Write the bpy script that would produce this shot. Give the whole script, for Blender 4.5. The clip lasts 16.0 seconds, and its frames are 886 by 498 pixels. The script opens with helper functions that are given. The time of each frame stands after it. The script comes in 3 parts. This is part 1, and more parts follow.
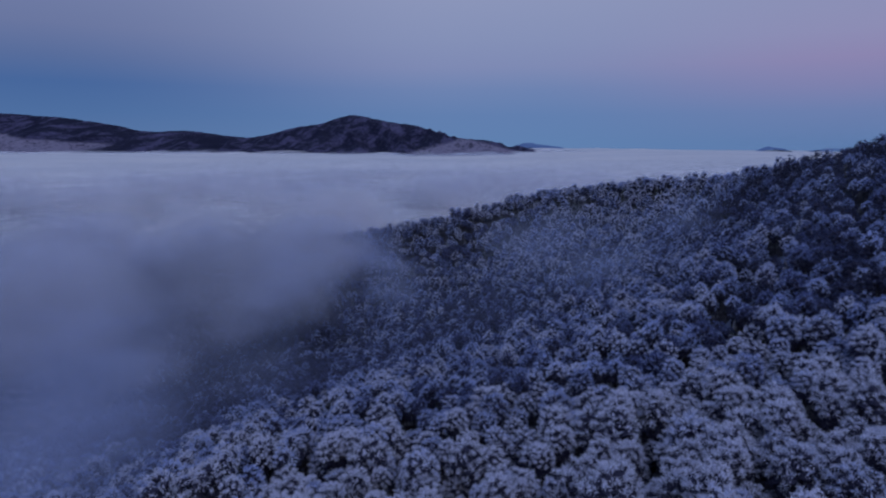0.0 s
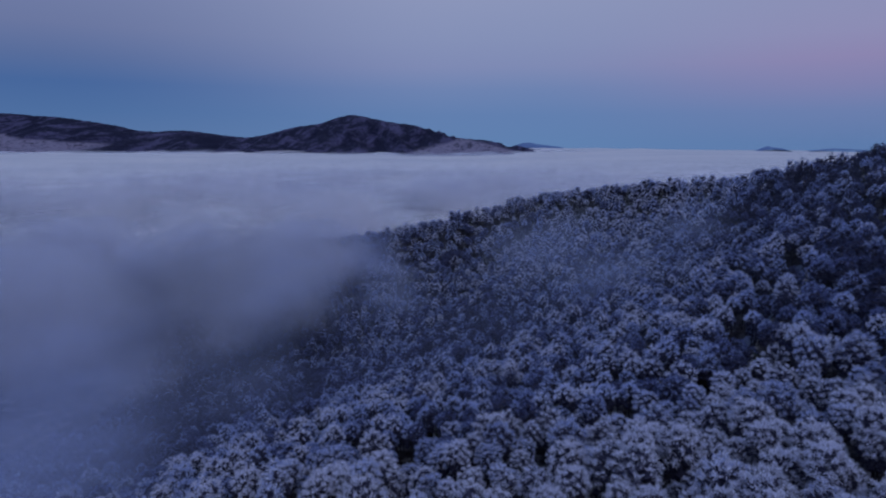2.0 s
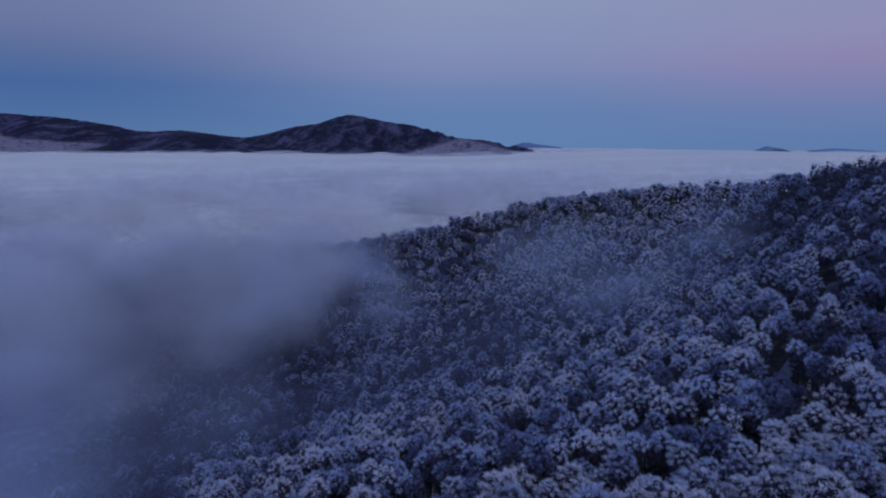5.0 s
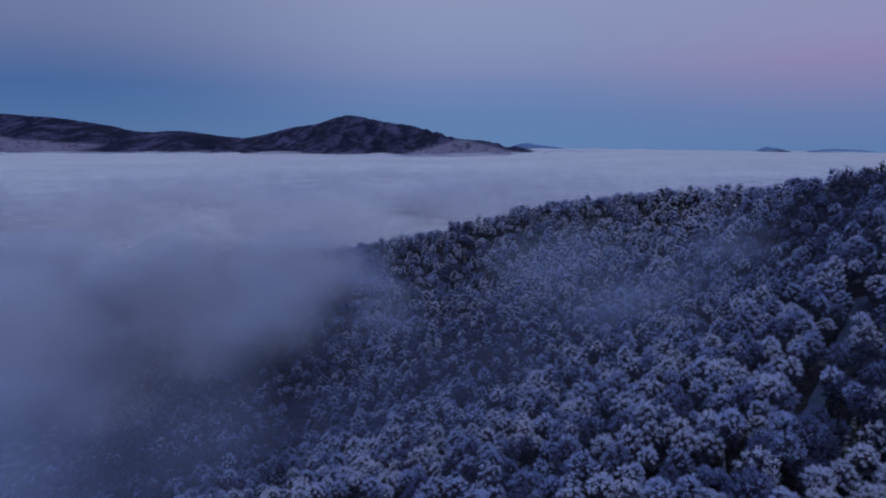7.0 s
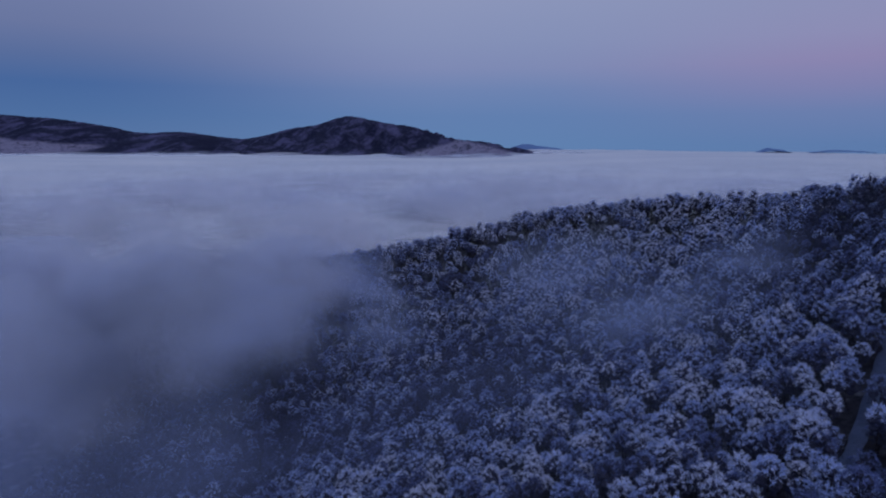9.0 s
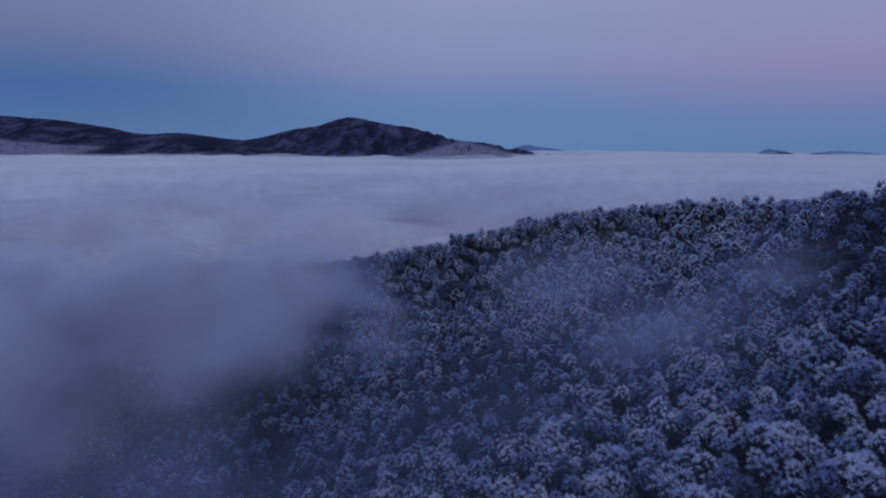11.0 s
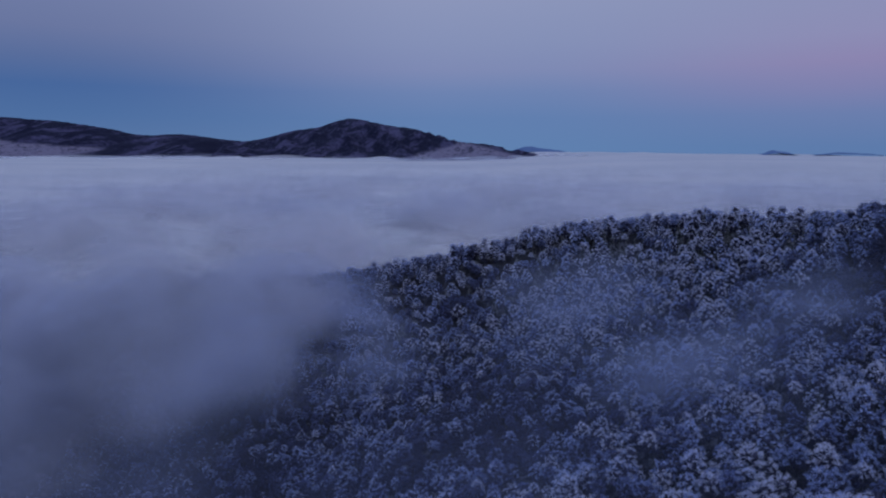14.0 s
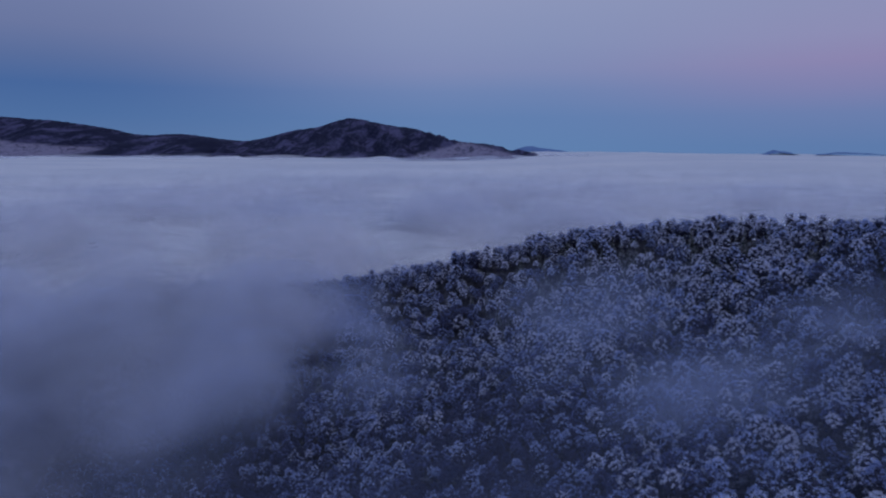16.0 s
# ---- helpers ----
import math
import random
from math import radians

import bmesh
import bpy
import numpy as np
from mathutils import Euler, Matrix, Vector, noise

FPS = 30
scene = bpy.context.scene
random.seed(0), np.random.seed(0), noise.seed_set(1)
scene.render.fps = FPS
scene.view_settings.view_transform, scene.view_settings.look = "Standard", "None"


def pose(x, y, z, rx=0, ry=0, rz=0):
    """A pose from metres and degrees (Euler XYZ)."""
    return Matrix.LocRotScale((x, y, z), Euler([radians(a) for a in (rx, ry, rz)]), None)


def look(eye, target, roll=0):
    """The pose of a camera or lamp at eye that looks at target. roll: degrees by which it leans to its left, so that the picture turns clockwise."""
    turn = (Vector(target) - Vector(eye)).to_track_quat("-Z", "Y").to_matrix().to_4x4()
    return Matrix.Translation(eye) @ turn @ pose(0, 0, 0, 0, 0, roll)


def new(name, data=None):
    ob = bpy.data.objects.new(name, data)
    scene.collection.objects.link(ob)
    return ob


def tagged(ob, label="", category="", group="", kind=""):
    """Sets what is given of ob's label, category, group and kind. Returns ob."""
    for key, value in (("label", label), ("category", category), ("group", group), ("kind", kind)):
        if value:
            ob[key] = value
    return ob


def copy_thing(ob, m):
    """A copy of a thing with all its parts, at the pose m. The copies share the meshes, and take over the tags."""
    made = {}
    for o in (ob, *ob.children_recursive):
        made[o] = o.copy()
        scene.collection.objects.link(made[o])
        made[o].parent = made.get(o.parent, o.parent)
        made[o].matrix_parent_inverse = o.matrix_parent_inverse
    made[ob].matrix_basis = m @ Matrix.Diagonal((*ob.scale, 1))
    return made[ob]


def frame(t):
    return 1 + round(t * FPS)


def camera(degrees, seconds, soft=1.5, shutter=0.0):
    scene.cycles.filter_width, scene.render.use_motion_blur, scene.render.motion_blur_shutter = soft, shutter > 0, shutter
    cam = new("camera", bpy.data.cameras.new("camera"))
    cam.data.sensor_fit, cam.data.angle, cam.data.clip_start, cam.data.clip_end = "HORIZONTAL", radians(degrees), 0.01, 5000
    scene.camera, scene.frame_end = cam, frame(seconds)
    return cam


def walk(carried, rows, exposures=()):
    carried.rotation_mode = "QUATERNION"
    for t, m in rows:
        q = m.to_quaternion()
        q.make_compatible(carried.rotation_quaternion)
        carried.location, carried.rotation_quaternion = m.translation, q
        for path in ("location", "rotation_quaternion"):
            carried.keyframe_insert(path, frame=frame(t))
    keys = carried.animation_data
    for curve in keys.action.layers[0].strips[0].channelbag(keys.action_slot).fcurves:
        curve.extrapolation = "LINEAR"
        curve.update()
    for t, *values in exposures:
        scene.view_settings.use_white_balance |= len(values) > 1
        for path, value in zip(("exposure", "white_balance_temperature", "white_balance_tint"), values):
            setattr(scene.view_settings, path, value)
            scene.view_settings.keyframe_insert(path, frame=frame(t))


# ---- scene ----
cam = camera(72.7, 16.0, soft=2.1)
PITCH = -9.9
ROWS = [
    (0.0, 0.00, 0.00, 0.00, 0.000, 0.000),
    (0.5, 0.04, 2.09, 0.13, -0.016, -0.004),
    (1.0, 0.03, 4.32, 0.39, -0.037, -0.010),
    (1.5, -0.02, 6.72, 0.73, -0.061, -0.017),
    (2.0, -0.07, 9.25, 1.00, -0.087, -0.024),
    (2.5, -0.15, 11.90, 1.25, -0.115, -0.030),
    (3.0, -0.24, 14.64, 1.49, -0.142, -0.036),
    (3.5, -0.32, 17.41, 1.69, -0.168, -0.040),
    (4.0, -0.37, 20.15, 1.85, -0.194, -0.042),
    (6.5, -0.28, 33.66, 2.79, -0.277, -0.019),
    (7.0, -0.24, 36.44, 3.14, -0.283, -0.007),
    (7.5, -0.20, 39.27, 3.54, -0.285, 0.007),
    (8.0, -0.17, 42.13, 3.91, -0.282, 0.024),
    (8.5, -0.14, 45.02, 4.24, -0.275, 0.043),
    (9.0, -0.09, 47.93, 4.50, -0.264, 0.064),
    (11.5, 0.24, 62.81, 5.72, -0.164, 0.179),
    (12.0, 0.33, 65.81, 6.03, -0.138, 0.200),
    (12.5, 0.43, 68.80, 6.35, -0.112, 0.219),
    (13.0, 0.49, 71.78, 6.66, -0.087, 0.235),
    (13.5, 0.52, 74.75, 6.96, -0.064, 0.247),
    (14.0, 0.55, 77.72, 7.27, -0.043, 0.255),
    (14.5, 0.54, 80.68, 7.61, -0.026, 0.256),
    (15.0, 0.50, 83.65, 7.97, -0.014, 0.250),
    (15.5, 0.45, 86.61, 8.33, -0.009, 0.237),
    (16.0, 0.40, 89.58, 8.72, -0.012, 0.214),
]
walk(cam, [(t, pose(x, y, z, 90 + PITCH + pitch, 0, yaw)) for t, x, y, z, yaw, pitch in ROWS])

# ---- world and light: the clear twilight sky opposite the sun ----
scene.cycles.transparent_max_bounces = 48


def lin(r, g, b):
    """Linear colour from an 8-bit display colour."""
    return tuple(((c / 255 + 0.055) / 1.055) ** 2.4 if c > 10 else c / 3294.6 for c in (r, g, b)) + (1.0,)


class Nodes:
    """Short hand for node trees."""

    def __init__(self, tree):
        self.tree = tree
        tree.nodes.clear()

    def add(self, kind):
        return self.tree.nodes.new(kind)

    def link(self, a, b):
        self.tree.links.new(a, b)

    def put(self, socket, value):
        if isinstance(value, bpy.types.NodeSocket):
            self.link(value, socket)
        else:
            socket.default_value = value

    def math(self, op, a, b=0.0, c=0.0, clamp=False):
        n = self.add("ShaderNodeMath")
        n.operation, n.use_clamp = op, clamp
        for s, v in zip(n.inputs, (a, b, c)):
            self.put(s, v)
        return n.outputs[0]

    def ramp(self, fac, stops, smooth=False):
        n = self.add("ShaderNodeValToRGB")
        e = n.color_ramp.elements
        if smooth:
            n.color_ramp.interpolation = "EASE"
        while len(e) < len(stops):
            e.new(1.0)
        for el, (p, c) in zip(e, stops):
            el.position, el.color = p, c if len(c) == 4 else (*c, 1.0)
        self.put(n.inputs[0], fac)
        return n.outputs[0]

    def span(self, value, lo, hi, a=0.0, b=1.0):
        n = self.add("ShaderNodeMapRange")
        n.interpolation_type = "SMOOTHSTEP"
        for s, v in zip(n.inputs, (value, lo, hi, a, b)):
            self.put(s, v)
        return n.outputs[0]

    def mix(self, fac, a, b, blend="MIX"):
        n = self.add("ShaderNodeMix")
        n.data_type, n.blend_type = "RGBA", blend
        self.put(n.inputs[0], fac)
        self.put(n.inputs[6], a)
        self.put(n.inputs[7], b)
        return n.outputs[2]

    def noise(self, scale, detail=3.0, rough=0.55, stretch=(1, 1, 1), shift=(0, 0, 0), distort=0.0):
        m = self.add("ShaderNodeMapping")
        m.inputs["Location"].default_value = shift
        m.inputs["Scale"].default_value = stretch
        self.link(self.add("ShaderNodeNewGeometry").outputs["Position"], m.inputs["Vector"])
        n = self.add("ShaderNodeTexNoise")
        for key, v in (("Scale", scale), ("Detail", detail), ("Roughness", rough), ("Distortion", distort)):
            n.inputs[key].default_value = v
        self.link(m.outputs[0], n.inputs["Vector"])
        return n.outputs["Fac"]

    def xyz(self, socket):
        n = self.add("ShaderNodeSeparateXYZ")
        self.link(socket, n.inputs[0])
        return n.outputs


world = bpy.data.worlds.new("twilight")
world.use_nodes = True
scene.world = world
w = Nodes(world.node_tree)
dx, dy, dz = w.xyz(w.add("ShaderNodeTexCoord").outputs["Generated"])
UPPER = [(0.6, lin(121, 139, 180)), (1.0, lin(102, 123, 170))]
left = w.ramp(dz, [(0.0, lin(88, 118, 164)), (0.045, lin(77, 110, 160)), (0.085, lin(71, 103, 156)), (0.12, lin(88, 109, 156)),
                   (0.16, lin(105, 118, 160)), (0.24, lin(116, 128, 168)), *UPPER])
middle = w.ramp(dz, [(0.0, lin(95, 128, 175)), (0.045, lin(97, 127, 175)), (0.085, lin(109, 131, 177)), (0.12, lin(126, 138, 180)),
                     (0.16, lin(132, 144, 183)), (0.24, lin(141, 151, 187)), *UPPER])
right = w.ramp(dz, [(0.0, lin(93, 123, 171)), (0.045, lin(107, 126, 173)), (0.08, lin(127, 129, 174)), (0.115, lin(140, 133, 176)),
                    (0.15, lin(141, 141, 181)), (0.24, lin(138, 147, 184)), *UPPER])
back = w.add("ShaderNodeBackground")
w.link(w.mix(w.span(dx, 0.12, 0.62), w.mix(w.span(dx, -0.55, 0.02), left, middle), right), back.inputs["Color"])
back.inputs["Strength"].default_value = 1.0
w.link(back.outputs[0], w.add("ShaderNodeOutputWorld").inputs["Surface"])

# the broad glow of dawn, behind the viewer
glow = bpy.data.lights.new("sky_glow", "SUN")
glow.energy, glow.angle, glow.color = 0.26, radians(40), (0.88, 0.87, 1.0)
new("sky_glow", glow).matrix_world = look((0, 0, 300), (-26, 60, 227))

# ---- materials ----


def material(name):
    m = bpy.data.materials.new(name)
    m.use_nodes = True
    return m, Nodes(m.node_tree)


def surface(k, colour, rough=0.9, normal=None):
    b = k.add("ShaderNodeBsdfPrincipled")
    k.put(b.inputs["Base Color"], colour)
    b.inputs["Roughness"].default_value = rough
    b.inputs["Specular IOR Level"].default_value = 0.15
    if normal:
        k.link(normal, b.inputs["Normal"])
    k.link(b.outputs[0], k.add("ShaderNodeOutputMaterial").inputs["Surface"])
    return b


def bump(k, height, distance, strength=1.0):
    b = k.add("ShaderNodeBump")
    b.inputs["Strength"].default_value, b.inputs["Distance"].default_value = strength, distance
    k.link(height, b.inputs["Height"])
    return b.outputs[0]


def frost_material(name, far):
    """Rime-covered twigs: thick rime on the open shoulder and on some crowns, thinner on others, with bare brown wood
    showing. The terms by place also put the slope's lit and shaded stretches into the colour.
    """
    m, k = material(name)
    px, py, pz = k.xyz(k.add("ShaderNodeNewGeometry").outputs["Position"])
    if far:
        a = k.add("ShaderNodeAttribute")
        a.attribute_name = "tone"
        tree = a.outputs["Fac"]
    else:
        tree = k.add("ShaderNodeObjectInfo").outputs["Random"]
    stand = k.noise(0.014, 2.0, 0.5, shift=(31, 7, 0))
    fine = k.noise(1.6, 2.0, 0.7)
    per = k.add("ShaderNodeNewGeometry").outputs["Random Per Island"]
    cover = k.math("ADD", k.math("MULTIPLY", stand, 1.2), k.math("MULTIPLY", tree, 0.85))
    cover = k.math("ADD", cover, k.math("MULTIPLY", fine, 0.35))
    cover = k.math("ADD", cover, k.math("MULTIPLY", per, 0.28 if far else 0.6))
    # by place: paler shoulder and crest, darker hollow, painting the slope's light and shade
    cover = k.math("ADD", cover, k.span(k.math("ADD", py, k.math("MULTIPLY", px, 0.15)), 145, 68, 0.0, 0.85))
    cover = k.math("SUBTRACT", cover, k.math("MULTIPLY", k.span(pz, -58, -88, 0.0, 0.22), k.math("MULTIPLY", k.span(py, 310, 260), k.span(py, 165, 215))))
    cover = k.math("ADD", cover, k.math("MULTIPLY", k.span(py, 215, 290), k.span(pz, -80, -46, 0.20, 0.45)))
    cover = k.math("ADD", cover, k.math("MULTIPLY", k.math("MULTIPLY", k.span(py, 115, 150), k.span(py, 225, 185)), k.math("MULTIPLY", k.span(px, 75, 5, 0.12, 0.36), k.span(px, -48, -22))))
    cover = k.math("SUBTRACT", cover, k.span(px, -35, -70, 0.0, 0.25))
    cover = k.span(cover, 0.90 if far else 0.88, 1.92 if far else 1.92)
    # the blues of this ramp carry the twilight's tint on the rime
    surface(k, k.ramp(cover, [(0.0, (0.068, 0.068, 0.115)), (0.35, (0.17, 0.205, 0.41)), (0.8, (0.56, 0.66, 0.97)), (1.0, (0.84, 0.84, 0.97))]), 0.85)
    return m


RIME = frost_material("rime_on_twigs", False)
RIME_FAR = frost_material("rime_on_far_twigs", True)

# bare wood, kept dark to paint the shade inside and low in crowns
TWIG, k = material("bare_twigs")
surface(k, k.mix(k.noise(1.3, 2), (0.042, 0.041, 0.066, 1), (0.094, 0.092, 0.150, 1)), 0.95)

BARK, k = material("frosted_bark")
surface(k, k.mix(k.span(k.noise(1.5, 4.0, 0.6), 0.45, 0.7), (0.034, 0.030, 0.032, 1), (0.12, 0.12, 0.145, 1)), 0.95, bump(k, k.noise(9, 3), 0.03))

NEEDLE, k = material("frosted_needles")
surface(k, k.mix(k.span(k.noise(0.9, 3.0, 0.65), 0.42, 0.66), (0.035, 0.042, 0.034, 1), (0.42, 0.41, 0.43, 1)), 0.9)

LITTER, k = material("snow_dusted_forest_floor")
base = k.mix(k.span(k.noise(0.6, 4, 0.6), 0.4, 0.6), (0.028, 0.025, 0.029, 1), (0.062, 0.055, 0.062, 1))
surface(k, k.mix(k.span(k.noise(0.22, 5, 0.65), 0.5, 0.72), base, (0.24, 0.24, 0.27, 1)), 0.95, bump(k, k.noise(0.8, 4), 0.3))

SNOW, k = material("trodden_snow")
surface(k, k.mix(k.noise(0.5, 4, 0.6), (0.07, 0.085, 0.14, 1), (0.20, 0.23, 0.33, 1)), 0.7, bump(k, k.noise(1.2, 4), 0.2))

MOUNTAIN, k = material("far_winter_forest")
px, py, pz = k.xyz(k.add("ShaderNodeNewGeometry").outputs["Position"])
patch = k.noise(0.010, 5, 0.62, stretch=(1, 0.22, 0.9), distort=0.5)
speck = k.noise(0.05, 3, 0.7, stretch=(1, 0.5, 1))
rime = k.span(k.math("ADD", patch, k.math("MULTIPLY", speck, 0.35)), 0.62, 0.86)
# distance haze is put into the woods' colour as bluish violet
woods = k.mix(rime, (0.025, 0.026, 0.060, 1), (0.150, 0.135, 0.245, 1))
field_top = k.math("SUBTRACT", 52.0, k.math("MULTIPLY", k.math("ADD", px, 2750), 0.075))
west = k.math("MULTIPLY", k.span(px, -1850, -2200), k.span(k.math("SUBTRACT", k.math("ADD", pz, k.math("MULTIPLY", patch, 40)), field_top), 24, 6))
spur_top = k.math("SUBTRACT", 42.0, k.math("MULTIPLY", k.math("ABSOLUTE", k.math("SUBTRACT", px, 130)), 0.28))
east = k.span(k.math("SUBTRACT", k.math("ADD", pz, k.math("MULTIPLY", patch, 50)), spur_top), 34, 8)
low = k.math("MULTIPLY", k.math("MAXIMUM", west, east), k.span(k.math("ADD", speck, k.math("MULTIPLY", patch, 0.4)), 0.46, 0.74, 0.12, 1.0))
surface(k, k.mix(low, woods, (0.40, 0.35, 0.46, 1)), 0.95, bump(k, k.noise(0.03, 5, 0.7), 25.0))

# the haze of distance is painted in as the hills' blue
ISLE, k = material("far_hills_painted_haze")
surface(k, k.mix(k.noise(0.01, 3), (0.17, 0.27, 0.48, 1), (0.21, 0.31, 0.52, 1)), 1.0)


def fog_material(name, alpha=None, blue=False, cool=False, through_light=0.2):
    """Fog: rough scattering, white to lavender; alpha gives how much of it stands in one thin sheet. blue and cool put
    the blue of shaded fog into the colour.
    """
    m, k = material(name)
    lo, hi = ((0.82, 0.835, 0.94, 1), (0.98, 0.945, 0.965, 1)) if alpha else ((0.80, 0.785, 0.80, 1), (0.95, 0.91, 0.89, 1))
    # bluer tone painted in for the shaded sides of the lobes
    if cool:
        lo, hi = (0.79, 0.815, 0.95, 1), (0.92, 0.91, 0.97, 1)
    # blue of fog in shade, painted into the veil and mist sheets
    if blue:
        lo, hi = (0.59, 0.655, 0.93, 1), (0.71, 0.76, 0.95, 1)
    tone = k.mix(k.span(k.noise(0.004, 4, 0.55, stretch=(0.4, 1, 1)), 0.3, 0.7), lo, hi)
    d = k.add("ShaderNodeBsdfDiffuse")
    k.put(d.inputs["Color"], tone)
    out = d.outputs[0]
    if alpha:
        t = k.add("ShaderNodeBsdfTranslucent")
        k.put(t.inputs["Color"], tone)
        both = k.add("ShaderNodeMixShader")
        both.inputs[0].default_value = through_light
        k.link(out, both.inputs[1])
        k.link(t.outputs[0], both.inputs[2])
        clear = k.add("ShaderNodeBsdfTransparent")
        mix = k.add("ShaderNodeMixShader")
        k.put(mix.inputs[0], alpha(k))
        k.link(clear.outputs[0], mix.inputs[1])
        k.link(both.outputs[0], mix.inputs[2])
        out = mix.outputs[0]
    k.link(out, k.add("ShaderNodeOutputMaterial").inputs["Surface"])
    return m


# ---- the lie of the land ----


def sstep(v, lo, hi):
    s = np.clip((v - lo) / (hi - lo), 0, 1)
    return s * s * (3 - 2 * s)


WAVES = np.random.RandomState(4).uniform(-1, 1, (24, 3))


def wavy(x, y, size, seed=0):
    """A smooth uneven field between about -1 and 1, with features of that size in metres."""
    total = 0
    for i in range(6):
        a, b, c = WAVES[(i + seed * 5) % 24]
        f = 6.283 / size * (0.6 + 0.18 * i)
        ang = 6.283 * a + 1.1 * i
        total = total + np.sin((x * np.cos(ang) + y * np.sin(ang)) * f + 9 * b + 2.0 * np.sin(y * f * 0.4 + 7 * c))
    return total / 3.2


SLOPE = {(0, 0): -67.63, (0, 1): -20.54, (0, 2): 7.99, (0, 3): 9.37, (0, 4): 2.3, (1, 0): 34.68, (1, 1): 16.02, (1, 2): -2.47, (1, 3): -3.19,
         (2, 0): 5.7, (2, 1): 1.75, (2, 2): -2.95, (3, 0): 1.14, (3, 1): -3.33, (4, 0): 0.73}
BROW = (-29.05, 18.47, 5.7, -12.04, -5.47, 0.3)


def softmin(a, b, r):
    h = np.clip(0.5 + 0.5 * (b - a) / r, 0, 1)
    return b + (a - b) * h - r * h * (1 - h)


def crest(x):
    """How far ahead the crest of the spur runs, by the place across."""
    return np.interp(x, (-60, 22, 53, 83, 100, 115, 125, 131, 141, 154, 200), (354, 348, 343, 334, 323, 304, 284, 267, 232, 212, 160))


def canopy(x, y):
    """The height of the treetops: a hollow below the viewer that rises to a spur, which falls away behind its crest."""
    cx, cy = np.clip(x, -120, 170) / 100, (np.clip(y, 15, 390) - 200) / 100
    side = sum(c * cx ** i * cy ** j for (i, j), c in SLOPE.items())
    side = side - 0.04 * np.maximum(-120 - x, 0)
    u = np.clip(x, -120, 145) / 100
    cap = sum(c * u ** i for i, c in enumerate(BROW)) - (0.472 - 0.004 * u) * (y - 330)
    z = softmin(side, cap, 12)
    return -softmin(-z, 0 * z + 190, 30)


TREE = 10.4


def stature(x, y):
    """How tall and broad the trees grow: full size on the near shoulder, smaller down the slope and towards the crest."""
    return 1.04 - 0.27 * sstep(y - 0.6 * x, 60, 170)


def ground_z(x, y):
    return canopy(x, y) - TREE * stature(x, y)


def heightfield(name, xs, ys, z, mat, smooth=True):
    """A sheet over a grid of places, with heights z(x, y)."""
    X, Y = np.meshgrid(xs, ys)
    co = np.stack([X, Y, z(X, Y)], -1).reshape(-1, 3)
    nx, ny = len(xs), len(ys)
    i = (np.arange(ny - 1)[:, None] * nx + np.arange(nx - 1)).ravel()
    quads = np.stack([i, i + 1, i + nx + 1, i + nx], 1)
    return mesh_object(name, co, quads, mat, smooth)


def mesh_object(name, co, faces, mat, smooth=False, parent=None):
    me = bpy.data.meshes.new(name)
    n, per = faces.shape
    me.vertices.add(len(co))
    me.vertices.foreach_set("co", np.ascontiguousarray(co, np.float32).ravel())
    me.loops.add(n * per)
    me.loops.foreach_set("vertex_index", np.ascontiguousarray(faces, np.int32).ravel())
    me.polygons.add(n)
    me.polygons.foreach_set("loop_start", np.arange(0, n * per, per, dtype=np.int32))
    me.polygons.foreach_set("use_smooth", np.full(n, smooth))
    me.update(calc_edges=True)
    me.materials.append(mat)
    ob = new(name, me)
    ob.parent = parent
    return ob


def spaced(lo, hi, a, b, step, grow=1.16):
    """Places from lo to hi, even between a and b and ever wider outside."""
    mid = list(np.arange(a, b + 0.1, step))
    s = step
    while mid[-1] < hi:
        s *= grow
        mid.append(min(mid[-1] + s, hi))
    s = step
    while mid[0] > lo:
        s *= grow
        mid.insert(0, max(mid[0] - s, lo))
    return np.array(mid)


tagged(heightfield("ground", spaced(-4800, 4800, -150, 250, 5), spaced(-1600, 4930, 0, 440, 5), lambda x, y: ground_z(x, y) + 0.5 * wavy(x, y, 14, 1), LITTER),
       "dark leaf-covered forest floor dusted with snow", "ground", kind="structure")


def track_x(y):
    """Where the forest track runs, by the place ahead."""
    return 78 + 0.83 * (y - 150.5) + 1.2 * np.sin((y - 150) / 15)


yy = np.arange(124, 178, 2.0)
across = np.array((-1.7, -0.8, 0.8, 1.7))
TX = track_x(yy)[:, None] + across[None] * 0.9
TY = yy[:, None] - across[None] * 0.6
TZ = ground_z(TX, TY) + 0.5 * wavy(TX, TY, 14, 1) + np.array((-0.3, 0.3, 0.3, -0.3))
cells = (np.arange(len(yy) - 1)[:, None] * 4 + np.arange(3)).ravel()
tagged(mesh_object("track", np.stack([TX, TY, TZ], -1).reshape(-1, 3), np.stack([cells, cells + 1, cells + 5, cells + 4], 1), SNOW, True),
       "narrow snow-covered track between the trees", "track", kind="structure")

# ---- far mountains ----


